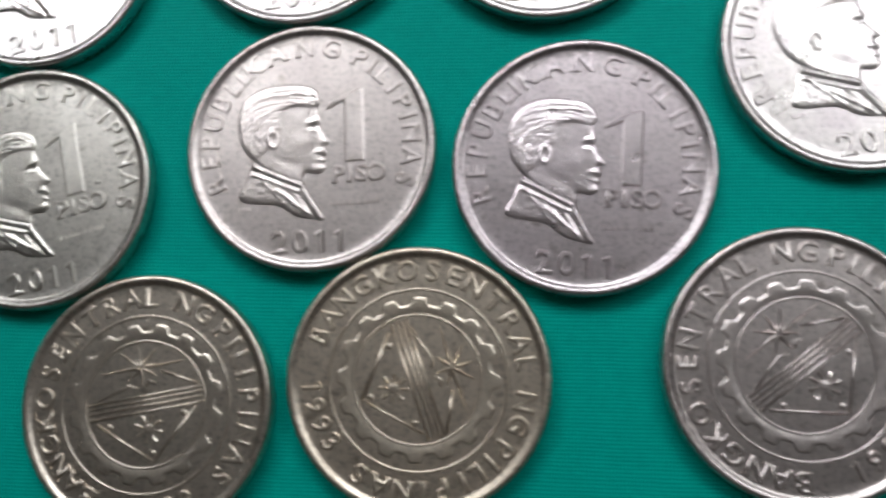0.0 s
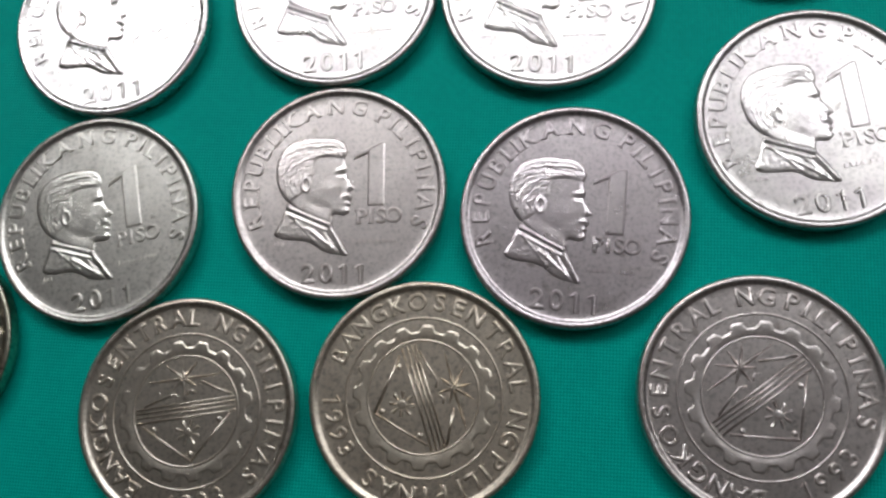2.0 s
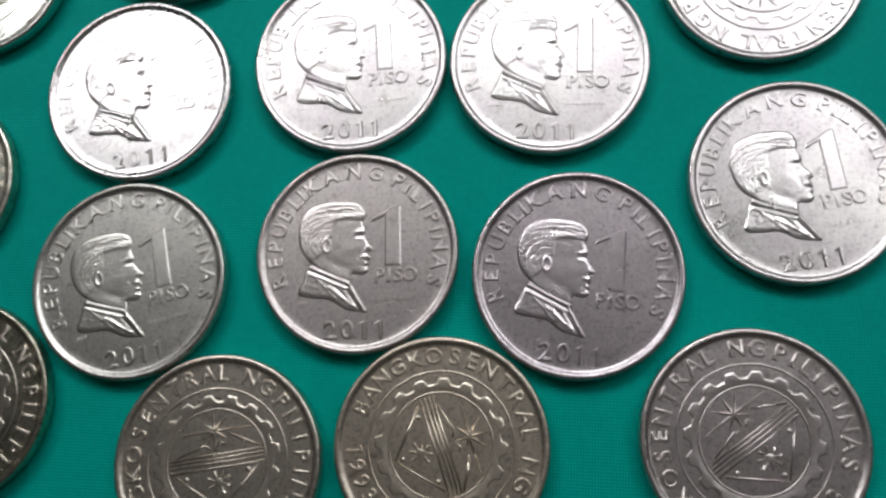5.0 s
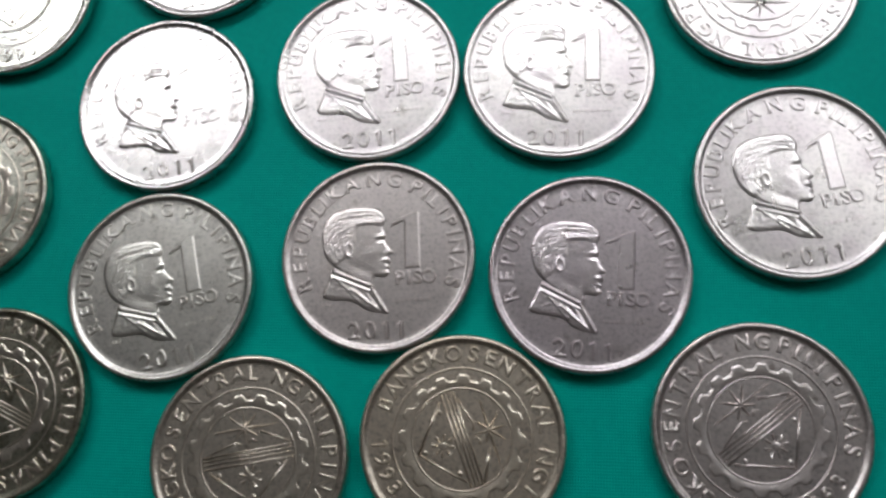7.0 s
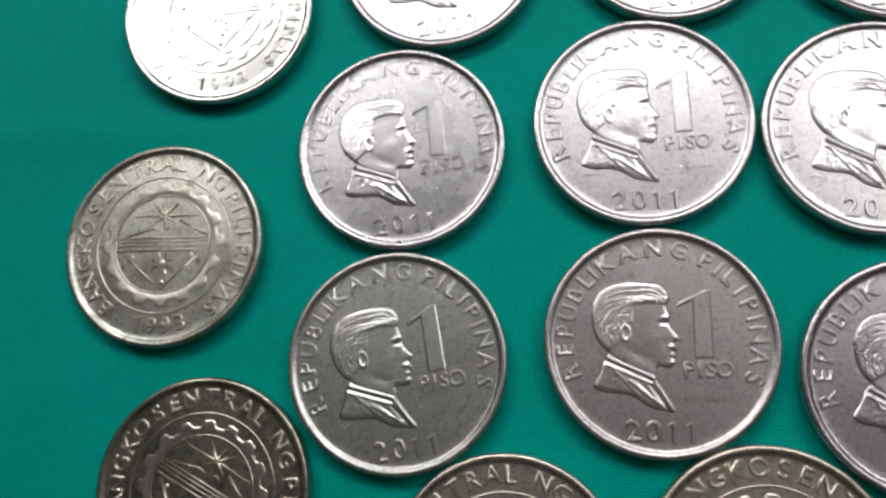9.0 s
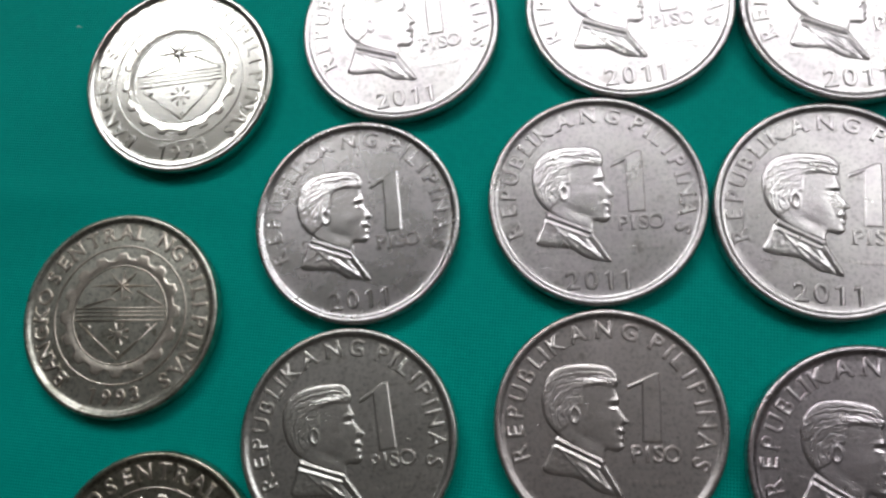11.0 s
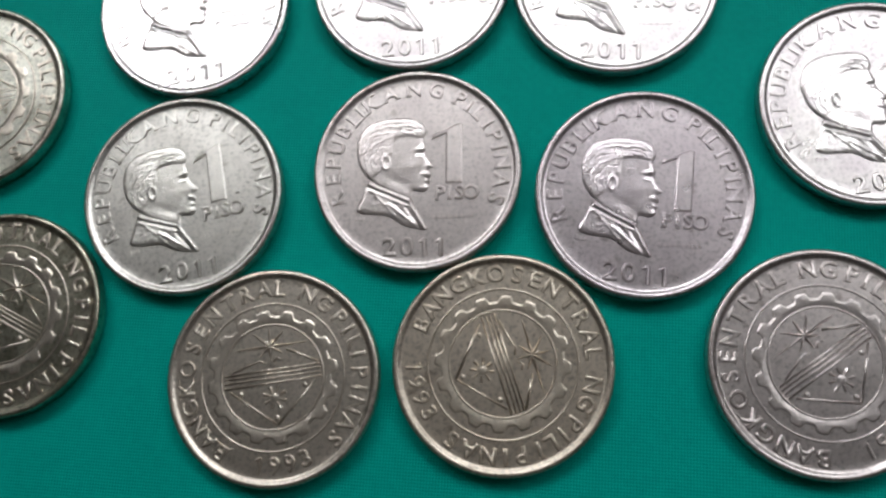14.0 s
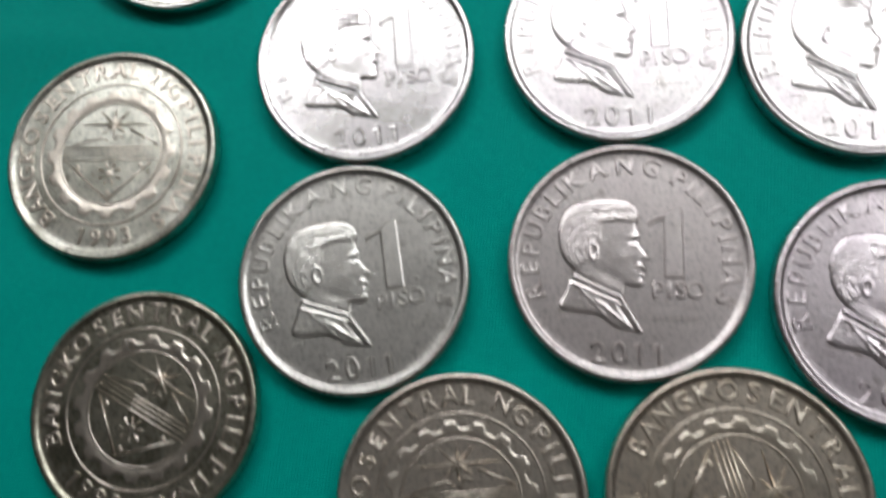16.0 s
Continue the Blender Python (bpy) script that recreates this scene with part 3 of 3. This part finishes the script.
def tails_coin(mat):
    coin = tagged(new("coin"), "", "coin", "coins on the green cloth")
    part("legend", ring_text("BANGKO SENTRAL NG PILIPINAS", 2.5, 9.72, TAILS_BEARINGS), mat, coin)
    bm = bmesh.new()
    for ch, bearing in zip("1993", (-105.0, -94.4, -83.8, -73.2)):
        a = radians(bearing)
        m = Matrix.Translation((9.65 * math.cos(a), 9.65 * math.sin(a), FIELD)) @ Matrix.Rotation(a + math.pi / 2, 4, "Z")
        letters(bm, ch, 2.5, m)
    bm.transform(MM)
    part("date", bm, mat, coin)
    part("outer_ring", ridges((circle(8.1), 0.28, 0.10, True)), mat, coin)
    part("gear", gear_plate(), mat, coin)
    part("inner_ring", ridges((circle(5.78), 0.26, 0.10, True)), mat, coin)
    for y, wide in ((0.74, 0.24), (0.30, 0.2), (-0.16, 0.2), (-0.70, 0.26)):
        part("band_line", ridges(([(-5.45, y), (5.5, y)], wide, 0.12, False)), mat, coin)
    for points, wide, high in (([(-4.8, -1.1), (0.12, -5.3)], 0.32, 0.14), ([(0.12, -5.3), (4.75, -1.0)], 0.26, 0.10), ([(1.95, 2.75), (5.3, 0.98)], 0.32, 0.14),
                               ([(-4.5, 0.98), (-1.2, 1.9), (-0.5, 1.55)], 0.24, 0.10), ([(0.3, 1.6), (0.75, 2.1), (1.25, 1.75)], 0.22, 0.10)):
        part("shield_line", ridges((points, wide, high, False)), mat, coin)
    sun = part("sun", boss(0.05, 3.35, 0.78, 0.02), mat, coin)
    for x, y in ((-3.85, 3.4), (4.35, 3.3), (-1.7, 5.0), (0.15, 5.3), (1.75, 4.95), (-1.35, 2.25), (1.45, 2.4), (0.05, 1.65)):
        part("ray", spike(0.05 + (x - 0.05) * 0.1, 3.35 + (y - 3.35) * 0.1, x, y, 0.5, 0.15), mat, sun)
    flower = part("flower", boss(0.1, -2.3, 0.5, 0.02), mat, coin)
    for k in range(8):
        a = math.pi * (k + 0.5) / 4
        part("petal", spike(0.1 + 1.3 * math.cos(a), -2.3 + 1.3 * math.sin(a), 0.1 + 0.5 * math.cos(a), -2.3 + 0.5 * math.sin(a), 0.52, 0.13), mat, flower)
    for x, y in ((-3.65, -1.5), (3.6, -1.4), (0.15, -4.5)):
        part("star", boss(x, y, 0.32, 0.12), mat, coin)
    return coin


# ---------------------------------------------------------------- the coins: centre in millimetres, turn in degrees
HEADS = "worn silvery nickel coin, portrait side up, lying on green cloth"
TAILS = "worn silvery nickel coin, emblem side up, lying on green cloth"
COINS = [
    ("heads", "smooth", -30.71, 18.13, 15.5, HEADS),
    ("heads", "nickel", -4.15, 24.01, 11.0, HEADS),
    ("heads", "nickel", 20.23, 25.81, 5.0, HEADS),
    ("tails", "nickel", 44.58, 39.37, 182.0, TAILS),
    ("heads", "nickel", 49.25, 12.98, 15.0, HEADS),
    ("heads", "moss", -27.22, -5.99, 19.0, "dull olive-grey nickel coin with a small spot, portrait side up"),
    ("heads", "grey", 0.00, -0.00, 8.5, HEADS),
    ("heads", "violet", 25.69, -0.07, 2.0, "violet-grey worn nickel coin, portrait side up, on green cloth"),
    ("tails", "olive", -12.63, -25.44, 16.0, "brownish worn nickel coin, emblem side up, on green cloth"),
    ("tails", "warm", 12.39, -20.72, -65.7, "brownish worn nickel coin, emblem side up, on green cloth"),
    ("tails", "grey", 45.60, -16.28, 43.4, TAILS),
    ("tails", "stained", -56.68, 3.45, 9.0, "stained dull nickel coin, emblem side up, on green cloth"),
    ("tails", "dark", -46.00, -22.52, -19.6, "dark tarnished nickel coin, emblem side up, on green cloth"),
    ("tails", "bright", -56.25, 33.12, 14.0, "bright nickel coin with emblem, glaring in the window light"),
    ("heads", "nickel", -29.86, 42.64, 17.0, HEADS),
    ("heads", "nickel", -3.23, 48.20, 14.0, HEADS),
    ("heads", "nickel", 21.02, 50.28, 10.0, HEADS),
]
LEANING = {13: (0.00050, 2.0, 1.3)}    # the bright coin is tilted to set where its glare ends: lift in metres, lean in degrees
masters, struck = {}, []
for number, (side, metal, x, y, turn, label) in enumerate(COINS):
    lift, lean_x, lean_y = LEANING.get(number, (0.00008, 0, 0))
    place = pose(x * 0.001, y * 0.001, lift) @ pose(0, 0, 0, lean_x, lean_y) @ pose(0, 0, 0, 0, 0, turn)
    if side not in masters:
        coin = masters[side] = (heads_coin if side == "heads" else tails_coin)(RELIEFS["nickel"])
        coin.matrix_basis = place
    else:
        coin = copy_thing(masters[side], place)
    coin["label"] = label
    for child in coin.children_recursive:
        child.material_slots[0].link = "OBJECT"
        child.material_slots[0].material = RELIEFS[metal]
    struck.append((coin, metal))
for number, (coin, metal) in enumerate(struck):
    coin_body("body", number + 1, FACES[metal], coin)
    if number == 5:
        part("blemish", slab([(6.4, -1.4), (6.35, -1.15), (6.7, -1.05), (6.85, -1.25)], 0.10, 0.05), FACES[metal], coin, "small raised casting spot")

# ---------------------------------------------------------------- small things on the cloth
def lint(x, y, turn, long):
    """A short curled white fibre."""
    cu = bpy.data.curves.new("lint", "CURVE")
    cu.dimensions, cu.bevel_depth, cu.bevel_resolution, cu.resolution_u = "3D", 0.00005, 1, 3
    sp = cu.splines.new("BEZIER")
    sp.bezier_points.add(2)
    for p, (u, v, w) in zip(sp.bezier_points, ((-0.5, 0.0, 0.0), (0.05, 0.16, 0.12), (0.5, -0.05, 0.0))):
        p.co = (u * long, v * long, 0.00006 + w * long * 0.5)
        p.handle_left_type = p.handle_right_type = "AUTO"
    ob = new("lint", cu)
    me = bpy.data.meshes.new_from_object(ob.evaluated_get(bpy.context.evaluated_depsgraph_get()))
    bpy.data.objects.remove(ob)
    me.materials.clear()
    me.materials.append(FIBRE)
    ob = new("lint", me)
    ob.matrix_world = pose(x, y, 0.0, 0, 0, turn)
    return tagged(ob, "tiny white fibre of lint on the cloth", "lint", "lint on the cloth")


FIBRE = plain("white_fibre", (0.74, 0.77, 0.76), (0.84, 0.86, 0.85), 0.8, 900.0)
for x, y, turn, long in [(-0.0730, 0.0396, 20, 0.0006)]:
    lint(x, y, turn, long)
